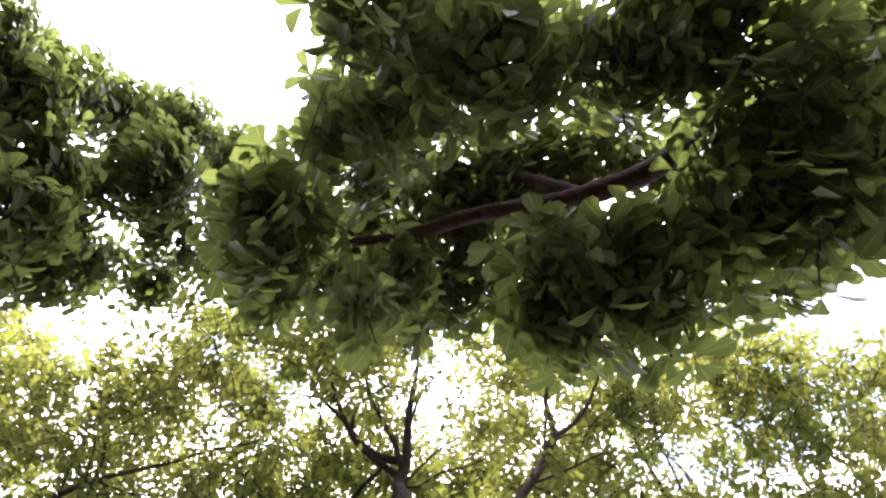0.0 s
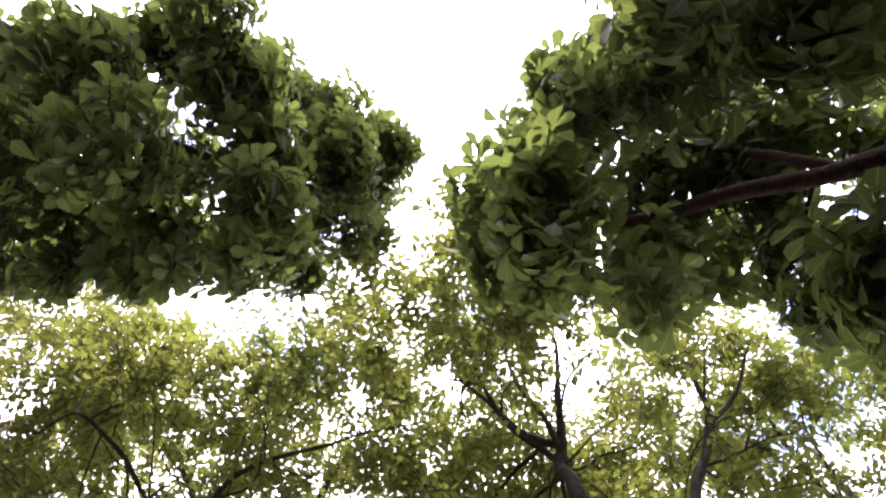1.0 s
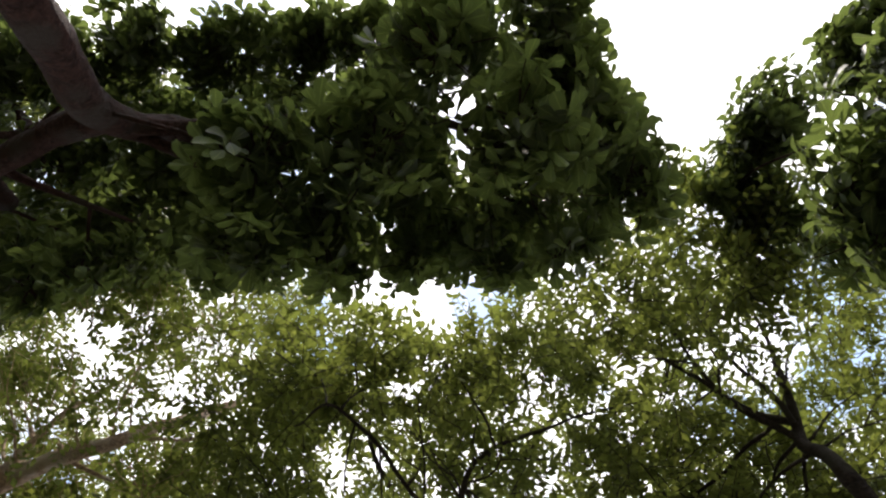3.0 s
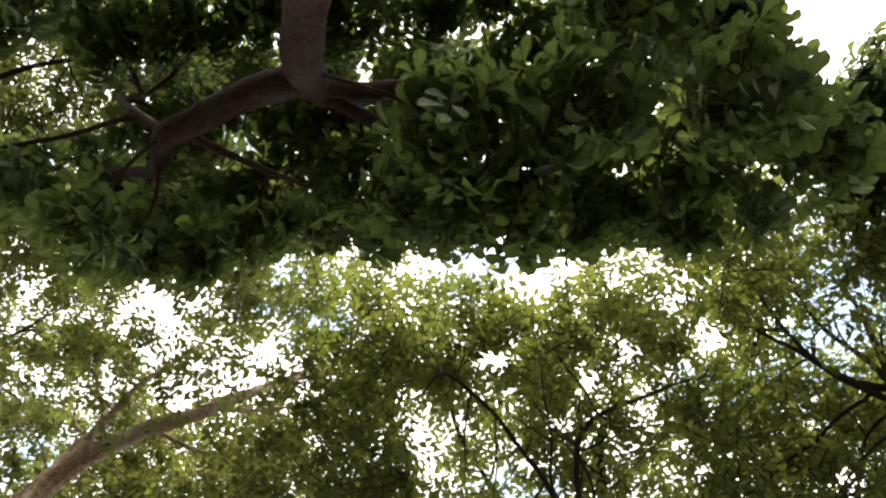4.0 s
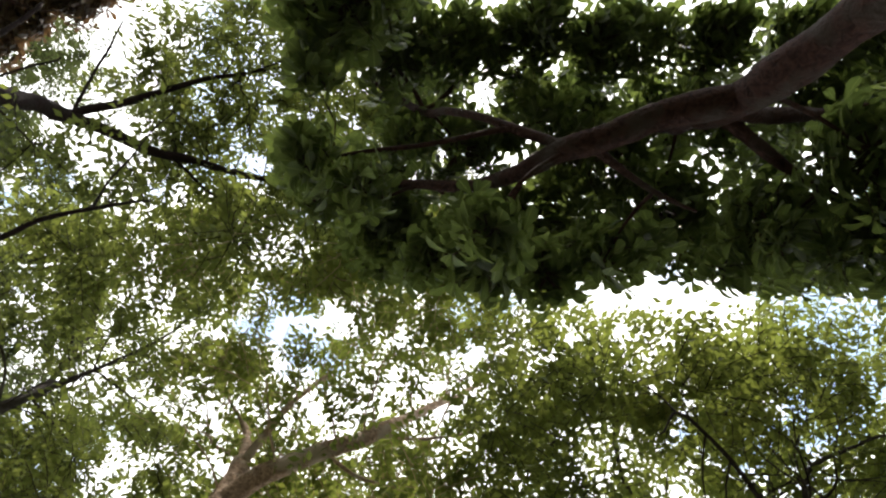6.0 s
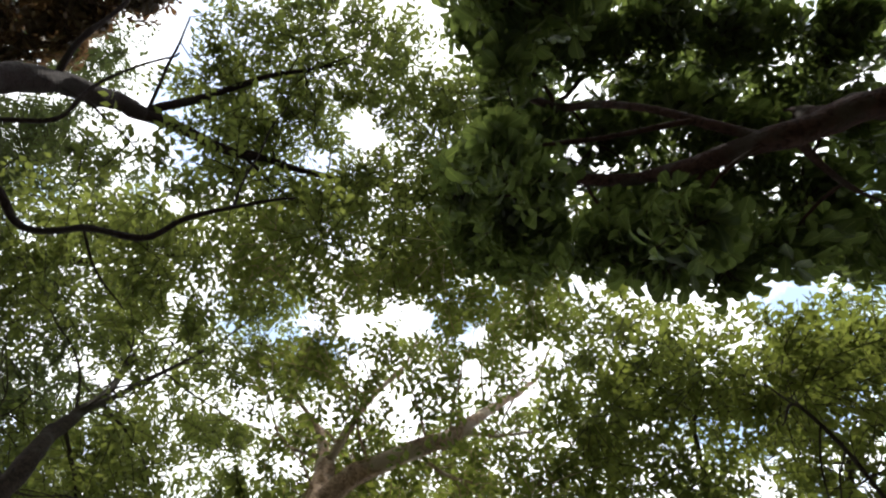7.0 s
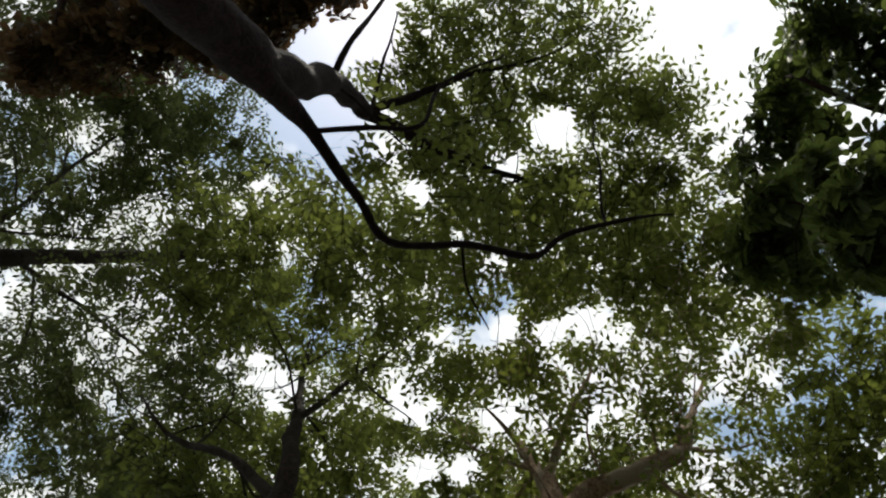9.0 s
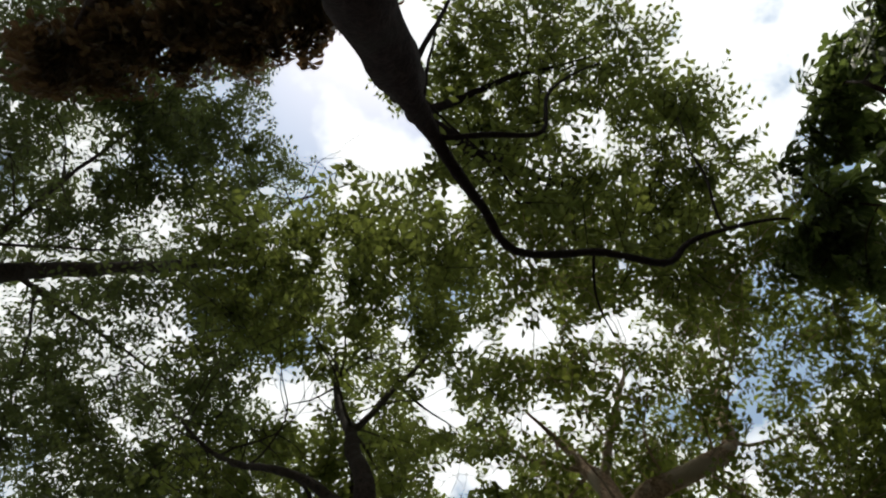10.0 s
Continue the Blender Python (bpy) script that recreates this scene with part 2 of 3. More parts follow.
def foliage(parent, leaves, shape, mat, singles, label):
    """The crown of a tree from rows of place, way, face and length: the lowest leaves each an object, the rest one mesh."""
    pos, way, face, size = leaves
    turn, _ = leaf_frames(pos, way, face)
    verts, faces, uv = shape
    order = np.argsort(pos[:, 2] + 0.6 * np.abs(pos[:, 1]))
    near, rest = order[:singles], order[singles:]
    all_v = (np.einsum("nij,vj->nvi", turn[rest], verts) * size[rest, None, None] + pos[rest, None]).reshape(-1, 3)
    tri = np.array(faces)
    all_f = (tri[None] + (np.arange(len(rest)) * len(verts))[:, None, None]).reshape(-1, 3)
    me = bpy.data.meshes.new("crown")
    me.vertices.add(len(all_v))
    me.vertices.foreach_set("co", all_v.astype(np.float32).ravel())
    me.loops.add(all_f.size)
    me.loops.foreach_set("vertex_index", all_f.astype(np.int32).ravel())
    me.polygons.add(len(all_f))
    me.polygons.foreach_set("loop_start", np.arange(0, all_f.size, 3, dtype=np.int32))
    me.polygons.foreach_set("loop_total", np.full(len(all_f), 3, dtype=np.int32))
    me.polygons.foreach_set("use_smooth", np.ones(len(all_f), dtype=bool))
    layer = me.uv_layers.new(name="blade")
    layer.data.foreach_set("uv", np.tile(uv[tri.ravel()], (len(rest), 1)).astype(np.float32).ravel())
    me.update(calc_edges=True)
    me.validate()
    me.materials.append(mat)
    crown = new("crown", me)
    crown.parent = parent
    tagged(crown, label, kind="stuff")
    one = bpy.data.meshes.new("leaf")
    one.from_pydata([tuple(v) for v in verts], [], faces)
    one.polygons.foreach_set("use_smooth", [True] * len(one.polygons))
    put_uv(one, faces, uv)
    one.materials.append(mat)
    for k in near:
        ob = new("leaf", one)
        ob.parent = parent
        m = Matrix(turn[k].tolist()).to_4x4()
        m.translation = pos[k]
        ob.matrix_basis = m @ Matrix.Diagonal((size[k], size[k], size[k], 1))
    return crown


def spray_from(lines, clumps, seed):
    """Side branches: each runs from the nearest point of the limbs out to a clump."""
    nodes = np.concatenate(lines)
    local = np.random.default_rng(seed)
    out = []
    for x, y, z, r in clumps:
        tip = np.array([x, y, z])
        gap = np.linalg.norm(nodes[:, :3] - tip, axis=1) + 1.2 * np.maximum(nodes[:, 2] - z + 0.2, 0)
        near = nodes[gap.argmin()]
        start, far = near[:3], np.linalg.norm(tip - near[:3])
        mid = (start + tip) / 2 + local.normal(0, 0.10, 3) * far * 0.6 + [0, 0, 0.10 * far]
        thick = min(near[3] * 0.7, 0.010 + 0.009 * far)
        line = smooth_line([(*start, thick), (*mid, thick * 0.75), (*tip, thick * 0.4)], 0.12)
        out.append(wobble(line, 0.05 * min(far, 1.5)))
        nodes = np.concatenate([nodes, out[-1][len(out[-1]) // 2:]])
    return out


def rosettes(clumps, per_clump, leaf_size, seed, flat=0.8):
    """Broad leaves in whorls at the ends of short twigs, all round each clump."""
    local = np.random.default_rng(seed)
    pos, way, face, size, twigs = [], [], [], [], []
    for x, y, z, r in clumps:
        many = max(6, int(per_clump * (r / 0.5) ** 2 * local.uniform(0.85, 1.15)))
        for _ in range(many):
            d = unit(local.normal(0, 1, 3) * [1, 1, 0.8])
            tip = np.array([x, y, z]) + d * r * [1, 1, flat] * local.uniform(0.35, 0.93)
            root = np.array([x, y, z]) + d * r * 0.15
            twigs.append(np.array([[*root, 0.007], [*((root + tip) / 2 + local.normal(0, 0.03, 3)), 0.006], [*tip, 0.004]]))
            axis = unit(d * [1, 1, 0.4] + [0, 0, 0.55] + local.normal(0, 0.25, 3))
            u = unit(np.cross(axis, [0.3, 0.5, 0.81]))
            v = np.cross(axis, u)
            count, turn0 = local.integers(6, 10), local.uniform(0, 6.28)
            for k in range(count):
                a = turn0 + k * 2.4
                out = np.cos(a) * u + np.sin(a) * v
                lift = local.uniform(-0.25, 0.5)
                w = unit(out + axis * lift)
                pos.append(tip + w * 0.012 - axis * 0.012 * k)
                way.append(w)
                face.append(unit(axis - w * (axis @ w) + local.normal(0, 0.3, 3)))
                size.append(leaf_size * local.uniform(0.62, 1.12))
    return (np.array(pos), np.array(way), np.array(face), np.array(size)), twigs


def in_opening(hole, x, y, z):
    """The gaps of the canopy widen upwards and lean outwards from the path."""
    rise = 8.4 / max(z - 1.6, 1.0)
    return len(hole) and (np.hypot(hole[:, 0] - x, hole[:, 1] - y * rise) < hole[:, 2]).any()


def sprays(clumps, per_clump, leaf_size, along, reach, seed, holes=(), limbs=()):
    """Small leaves set alternately on thin drooping twigs round each clump."""
    local = np.random.default_rng(seed)
    pos, way, face, size, twigs = [], [], [], [], []
    hole = np.array(holes, float).reshape(-1, 3)
    stout = np.concatenate([line for line in limbs]) if len(limbs) else np.zeros((0, 4))
    stout = stout[stout[:, 3] > 0.022]
    for x, y, z, r in clumps:
        for _ in range(max(4, int(1.5 * per_clump * (r / 0.5) ** 2))):
            d = unit(local.normal(0, 1, 3) * [1, 1, 0.6])
            root = np.array([x, y, z]) + d * r * local.uniform(0.0, 0.7) * [1, 1, 0.7]
            go = unit(d * [1, 1, 0.5] + local.normal(0, 0.45, 3) * [1, 1, 0.5])
            length = reach * local.uniform(0.6, 1.2)
            s = np.linspace(0, 1, along)
            c = root + go * length * s[:, None] + np.array([0, 0, -0.16]) * length * (s**2)[:, None]
            mid = c[along // 2]
            if in_opening(hole, mid[0], mid[1], mid[2]) or in_opening(hole, c[-1, 0], c[-1, 1], c[-1, 2]):
                continue
            # the stout limbs keep bare under them, on the side of the path
            lean = np.abs(stout[:, 1] / np.maximum(stout[:, 2] - 1.6, 0.5) - c[along // 2, 1] / (c[along // 2, 2] - 1.6))
            if len(stout) and ((lean < 0.010 + 0.10 * stout[:, 3]) & (np.abs(stout[:, 0] - c[along // 2, 0]) < 0.8) & (stout[:, 2] > c[along // 2, 2] - 0.1)).any() and local.uniform() < 0.7:
                continue
            # bare patches between the sprays
            if noise.noise(Vector(mid) * 1.5) < -0.2 and local.uniform() < 0.6:
                continue
            twigs.append(np.column_stack([c[[0, along // 2, -1]], [0.006, 0.005, 0.003]]))
            side = unit(np.cross(go, [0, 0, 1.0]) + 1e-6)
            for k in range(1, along):
                w = unit(go * local.uniform(0.25, 0.9) + side * (1 if k % 2 else -1) + [0, 0, local.uniform(-0.6, 0.15)])
                pos.append(c[k])
                way.append(w)
                face.append(unit(np.array([0, 0, 1.0]) + local.normal(0, 0.55, 3)))
                size.append(leaf_size * local.uniform(0.6, 1.2))
    return (np.array(pos), np.array(way), np.array(face), np.array(size)), twigs


def forks(lines, many, seed, low, long=1.5):
    """Crooked side branches that leave the limbs above a height and fork once or twice on their way out."""
    local = np.random.default_rng(seed)
    nodes = np.concatenate([line[len(line) // 4:] for line in lines if len(line)])
    nodes = nodes[(nodes[:, 2] > low) & (nodes[:, 3] > 0.012)]
    out = []
    for k in range(many):
        root = nodes[local.integers(len(nodes))]
        a = local.uniform(0, 6.28)
        thick = min(root[3] * 0.55, local.uniform(0.012, 0.020))
        rows, p = [(*root[:3], thick)], root[:3].copy()
        steps = local.integers(4, 7)
        for j in range(1, steps + 1):
            a += local.normal(0, 0.45)
            p = p + np.array([math.cos(a), math.sin(a), local.uniform(-0.05, 0.45)]) * long / steps * local.uniform(0.7, 1.2)
            rows.append((*p, thick * (1 - 0.75 * j / steps)))
            if j > 1 and local.uniform() < 0.45:
                b = a + local.choice([-1, 1]) * local.uniform(0.5, 1.0)
                q = p + np.array([math.cos(b), math.sin(b), local.uniform(0, 0.4)]) * local.uniform(0.25, 0.5)
                tip = q + np.array([math.cos(b + 0.3), math.sin(b + 0.3), 0.1]) * local.uniform(0.15, 0.35)
                out.append(smooth_line([(*p, rows[-1][3] * 0.8), (*q, rows[-1][3] * 0.55), (*tip, 0.004)], 0.12))
        out.append(wobble(smooth_line(rows, 0.10), 0.03))
    return out


def tree(trunk, limbs, bark, label, category="tree", group=""):
    """An empty at the tree's foot, with its trunk and each limb as parts. Lines are rows of x, y, z, radius."""
    foot = tagged(new("tree"), label, category, group)
    foot.location = (0, 0, 0)
    lines = []
    x, y, z, r = trunk[0]
    flare = [(x - 0.02, y, -0.12, r * 1.75), (x, y, 0.12, r * 1.3)]
    stem = wobble(smooth_line(flare + list(trunk[1:]), 0.09), 0.06)
    lines.append(stem)
    mesh_object("trunk", *tube(stem, 24), bark, foot)
    for limb in limbs:
        nodes = np.concatenate(lines)
        root = nodes[np.linalg.norm(nodes[:, :3] - np.array(limb[0][:3]), axis=1).argmin()]
        limb = [(*root[:3], min(limb[0][3], root[3] * 0.9)), *limb[1:]]
        line = wobble(smooth_line(limb, 0.06), 0.045)
        lines.append(line)
        mesh_object("limb", *tube(line, 14), bark, foot)
    return foot, lines


def clothe(foot, lines, clumps, made, shape, leaf_mat, bark, singles, seed, label, side=()):
    """Adds the side branches, twigs and leaves to a tree."""
    leaves, twigs = made
    for line in spray_from(lines, clumps, seed) + list(side):
        mesh_object("branch", *tube(line, 6), bark, foot)
    tagged(joined_tubes("twig", twigs, 3, bark, foot), kind="stuff")
    foliage(foot, leaves, shape, leaf_mat, singles, label)


# ---- ground ----
def build_ground():
    m, n, l = material("leaf_litter_soil")
    geo, a, b = n.new("ShaderNodeNewGeometry"), n.new("ShaderNodeTexNoise"), n.new("ShaderNodeTexNoise")
    a.inputs["Scale"].default_value, a.inputs["Detail"].default_value = 14.0, 8.0
    b.inputs["Scale"].default_value, b.inputs["Detail"].default_value = 0.35, 3.0
    l.new(geo.outputs["Position"], a.inputs["Vector"])
    l.new(geo.outputs["Position"], b.inputs["Vector"])
    ramp, wide, mix = n.new("ShaderNodeValToRGB"), n.new("ShaderNodeValToRGB"), n.new("ShaderNodeMixRGB")
    ramp.color_ramp.elements[0].position, ramp.color_ramp.elements[0].color = 0.35, (0.026, 0.020, 0.015, 1)
    ramp.color_ramp.elements[1].position, ramp.color_ramp.elements[1].color = 0.7, (0.085, 0.068, 0.050, 1)
    wide.color_ramp.elements[0].position, wide.color_ramp.elements[1].position = 0.45, 0.6
    l.new(a.outputs["Fac"], ramp.inputs["Fac"])
    l.new(b.outputs["Fac"], wide.inputs["Fac"])
    l.new(wide.outputs["Color"], mix.inputs["Fac"])
    l.new(ramp.outputs["Color"], mix.inputs["Color1"])
    mix.inputs["Color2"].default_value = (0.035, 0.050, 0.02, 1)
    body, bump, out = n.new("ShaderNodeBsdfPrincipled"), n.new("ShaderNodeBump"), n.new("ShaderNodeOutputMaterial")
    body.inputs["Roughness"].default_value = 0.95
    bump.inputs["Strength"].default_value = 0.6
    l.new(a.outputs["Fac"], bump.inputs["Height"])
    l.new(bump.outputs["Normal"], body.inputs["Normal"])
    l.new(mix.outputs["Color"], body.inputs["Base Color"])
    l.new(body.outputs["BSDF"], out.inputs["Surface"])
    axis = np.concatenate([[-900, -300, -120], np.linspace(-60, 60, 61), [120, 300, 900]])
    verts, many = [], len(axis)
    for y in axis:
        for x in axis:
            verts.append((x, y, -0.04 + 0.05 * noise.noise(Vector((x * 0.13, y * 0.13, 0)))))
    faces = [(j * many + i, j * many + i + 1, (j + 1) * many + i + 1, (j + 1) * many + i) for j in range(many - 1) for i in range(many - 1)]
    tagged(mesh_object("ground", verts, faces, m), "brown soil with leaf litter and thin grass under trees", "ground", kind="structure")


build_ground()

# ---- broad-leaved tree over the middle of the walk ----
MIDDLE_TIP = [(-8.38, -0.45, 5.9, 0.29), (-8.34, -0.60, 6.9, 0.39), (-8.22, -0.78, 6.4, 0.30), (-8.22, -0.61, 5.7, 0.29), (-8.21, -0.55, 5.1, 0.29),
              (-8.15, -1.06, 4.8, 0.21), (-8.13, -0.48, 4.7, 0.21), (-8.12, -0.62, 4.8, 0.21), (-8.10, -2.25, 6.4, 0.49), (-8.10, -0.25, 7.5, 0.49),
              (-8.08, -1.74, 5.2, 0.49), (-8.08, -0.24, 7.3, 0.49), (-8.06, 0.09, 6.9, 0.21), (-7.95, -1.50, 4.8, 0.49), (-7.95, -0.06, 8.2, 0.39),
              (-7.88, -0.35, 6.3, 0.49), (-7.86, -0.41, 5.1, 0.29), (-7.86, -0.16, 6.2, 0.39), (-7.84, -1.80, 5.3, 0.49), (-7.62, 0.12, 7.3, 0.21)]
MIDDLE_OUTER = [(-7.57, -0.04, 6.7, 0.39), (-7.49, -0.02, 8.0, 0.39), (-7.11, -0.04, 5.3, 0.29), (-7.08, -0.13, 4.7, 0.29), (-7.04, 0.09, 5.5, 0.21),
                (-7.03, -0.23, 6.4, 0.49), (-6.82, -0.24, 6.5, 0.49), (-6.74, -0.14, 8.1, 0.49), (-6.65, -2.12, 6.5, 0.49), (-6.61, -0.31, 6.2, 0.49),
                (-6.22, -0.86, 6.3, 0.49), (-6.17, -0.22, 6.6, 0.49), (-5.96, -0.83, 6.3, 0.49), (-5.92, -0.16, 7.4, 0.49), (-5.70, -0.15, 7.2, 0.49),
                (-5.66, -0.44, 6.0, 0.49), (-5.34, -0.25, 6.5, 0.49), (-5.14, -0.26, 5.4, 0.49), (-4.93, -0.21, 6.8, 0.49), (-4.90, -0.60, 4.8, 0.49)]
MIDDLE_HEART = [(-4.82, -0.22, 6.1, 0.49), (-4.62, -0.24, 5.1, 0.49), (-4.33, -1.36, 6.4, 0.49), (-4.21, -1.18, 7.5, 0.49), (-4.17, -0.69, 5.4, 0.49),
                (-4.16, -0.69, 4.8, 0.49), (-4.08, -0.13, 5.5, 0.39), (-3.96, -0.15, 6.3, 0.49), (-3.96, -0.13, 7.9, 0.49), (-3.91, -0.17, 7.0, 0.49),
                (-3.82, -1.93, 6.1, 0.49), (-3.80, -1.33, 5.1, 0.49), (-3.71, -1.93, 6.4, 0.49), (-3.58, -0.27, 5.7, 0.49), (-3.47, -0.11, 8.3, 0.49),
                (-3.38, -0.14, 6.5, 0.39), (-3.35, -0.74, 4.8, 0.49), (-3.33, -0.45, 5.3, 0.49), (-3.12, -1.74, 7.2, 0.49), (-3.12, -1.73, 5.4, 0.49)]
MIDDLE_START = [(-3.11, -0.25, 6.6, 0.49), (-3.07, -0.07, 8.1, 0.39), (-3.05, -1.59, 6.3, 0.49), (-2.99, -2.00, 8.1, 0.49), (-2.98, -1.34, 5.6, 0.49),
                (-2.86, -0.66, 6.2, 0.49), (-2.79, -0.80, 5.6, 0.49), (-2.62, -1.67, 7.5, 0.49), (-2.61, -0.53, 7.3, 0.49), (-2.59, -0.46, 5.2, 0.39),
                (-2.53, -0.26, 8.1, 0.29), (-2.47, -0.89, 6.5, 0.49), (-2.44, -1.11, 6.7, 0.49), (-2.37, -0.54, 8.2, 0.39), (-2.32, -1.54, 8.3, 0.49),
                (-2.29, -1.10, 8.3, 0.49), (-2.24, -1.37, 8.1, 0.49)]
MIDDLE_THIN = [(-8.24, -1.86, 6.4, 0.29), (-7.99, -1.82, 7.4, 0.39), (-7.94, -1.41, 7.6, 0.49),
               (-7.85, -2.01, 7.0, 0.49), (-7.85, -1.02, 8.0, 0.49), (-7.83, -1.64, 6.3, 0.49), (-7.78, -1.0, 6.3, 0.34), (-7.67, -2.07, 7.9, 0.49),
               (-7.49, -1.83, 6.3, 0.49), (-7.29, -0.89, 6.2, 0.49), (-7.20, -1.87, 6.4, 0.49), (-7.05, -1.0, 6.3, 0.36)]
MIDDLE_VEIL = [(-6.81, -1.76, 6.5, 0.49), (-6.62, -1.16, 6.3, 0.36), (-6.25, -1.37, 6.8, 0.49), (-6.11, -1.99, 6.6, 0.49), (-5.90, -1.97, 6.7, 0.49),
               (-5.55, -2.13, 6.8, 0.49), (-5.47, -1.15, 6.9, 0.49), (-5.19, -1.12, 6.2, 0.49), (-5.16, -1.85, 6.6, 0.49), (-4.99, -1.98, 6.5, 0.49),
               (-4.86, -1.66, 7.5, 0.49), (-4.43, -1.81, 6.2, 0.49), (-3.97, -2.25, 7.3, 0.49),
               (-6.1, -1.1, 8.0, 0.45), (-5.2, -1.9, 8.2, 0.45), (-6.75, -1.55, 7.0, 0.42), (-7.4, -1.5, 8.0, 0.45), (-5.5, -1.5, 6.8, 0.38), (-6.1, -1.75, 7.2, 0.38)]
middle, mid_lines = tree([(-5.05, -2.3, 0, 0.20), (-5.15, -2.05, 1.5, 0.17), (-5.5, -1.12, 3.8, 0.11), (-5.72, -0.9, 4.65, 0.10), (-5.62, -1.15, 6.2, 0.07), (-5.4, -1.5, 7.2, 0.05)],
                         [[(-5.7, -0.92, 4.6, 0.095), (-6.15, -0.78, 4.7, 0.085), (-6.58, -0.63, 4.78, 0.075), (-7.1, -0.53, 5.5, 0.05), (-8.1, -0.6, 6.3, 0.03)],
                          [(-6.62, -0.63, 4.82, 0.034), (-7.25, -0.98, 5.4, 0.028), (-7.7, -1.3, 6.4, 0.035), (-8.2, -1.7, 6.8, 0.02)],
                          [(-5.7, -0.95, 4.75, 0.06), (-4.95, -0.95, 5.3, 0.045), (-4.3, -1.14, 5.7, 0.04), (-3.2, -0.9, 6.5, 0.035), (-2.5, -0.5, 6.9, 0.02)],
                          [(-5.7, -0.95, 4.9, 0.05), (-5.2, -0.6, 5.1, 0.035), (-4.7, -0.25, 5.1, 0.02)],
                          [(-6.5, -0.66, 4.78, 0.032), (-6.3, -0.52, 4.85, 0.025), (-6.05, -0.4, 4.95, 0.018), (-5.8, -0.3, 5.0, 0.009)]],
                         RED_BARK, "broad-leaved tree with reddish bark and dense dark crown", group="broad-leaved trees along the path")
MIDDLE_FRINGE = [(-7.05, 0.12, 5.2, 0.30), (-6.7, 0.10, 5.2, 0.28), (-7.4, 0.05, 5.4, 0.30), (-6.3, 0.00, 5.2, 0.26), (-7.1, -0.1, 5.6, 0.36), (-6.1, -0.08, 5.3, 0.22), (-5.25, -0.10, 5.1, 0.22),
                 (-5.45, 0.02, 5.4, 0.18), (-4.5, 0.02, 5.2, 0.24), (-4.05, 0.02, 5.3, 0.22), (-3.5, 0.04, 5.2, 0.24), (-2.85, -0.08, 5.4, 0.20), (-5.0, 0.0, 5.0, 0.15), (-3.1, 0.0, 5.0, 0.15)]
clumps = MIDDLE_TIP + MIDDLE_OUTER + MIDDLE_HEART + MIDDLE_START + MIDDLE_FRINGE
thin_clumps = MIDDLE_THIN + MIDDLE_VEIL
full, thin = rosettes(clumps, 56, 0.155, 11), rosettes(thin_clumps, 40, 0.16, 14, 0.32)
both = (tuple(np.concatenate(pair) for pair in zip(full[0], thin[0])), full[1] + thin[1])
clothe(middle, mid_lines, clumps + thin_clumps, both, OBOVATE, BROAD_LEAF, RED_BARK, 300, 12, "dense dark green broad leaves in whorls")

# ---- broad-leaved tree at the start of the walk ----
FIRST_EDGE = [(-1.17, -0.31, 5.4, 0.31), (-1.11, -0.06, 5.2, 0.23), (-1.02, -0.51, 5.4, 0.49), (-0.97, -0.62, 7.9, 0.41), (-0.90, -0.25, 4.8, 0.41),
              (-0.85, -0.02, 4.8, 0.23), (-0.82, -0.37, 4.6, 0.49), (-0.77, -0.06, 5.9, 0.41), (-0.67, -0.84, 8.2, 0.49), (-0.66, -0.35, 7.9, 0.41),
              (-0.64, -1.00, 5.8, 0.49), (-0.61, -1.16, 7.8, 0.49), (-0.60, -1.40, 5.7, 0.31), (-0.59, -0.48, 7.8, 0.49), (-0.51, -1.09, 5.0, 0.41),
              (-0.50, -1.24, 8.1, 0.49), (-0.47, -0.08, 6.4, 0.49), (-0.44, -1.41, 7.9, 0.49), (-0.40, -0.24, 7.8, 0.49), (-0.39, -1.62, 6.7, 0.41),
              (-0.33, 0.06, 4.9, 0.31), (-0.31, 0.05, 4.5, 0.23)]
FIRST_HEART = [(-0.30, -1.46, 4.2, 0.49), (-0.29, -1.32, 5.5, 0.49), (-0.18, -1.65, 8.1, 0.49), (-0.17, -0.06, 5.1, 0.41), (-0.13, -1.86, 6.8, 0.49),
               (-0.12, -1.50, 4.8, 0.49), (-0.10, 0.20, 5.5, 0.23), (-0.09, -1.05, 4.7, 0.41), (0.00, -0.01, 6.3, 0.41), (0.03, -1.50, 4.8, 0.49),
               (0.14, -0.52, 5.8, 0.49), (0.15, -1.99, 6.6, 0.49), (0.23, -0.87, 6.0, 0.49), (0.28, -1.19, 4.3, 0.49), (0.35, -0.08, 6.1, 0.49),
               (0.42, -1.15, 4.3, 0.41), (0.57, -0.08, 4.2, 0.41), (0.62, 0.16, 4.7, 0.23), (0.65, -1.14, 5.8, 0.49), (0.67, 0.11, 4.4, 0.31),
               (0.69, -0.09, 6.3, 0.49), (0.79, -0.60, 5.7, 0.49)]
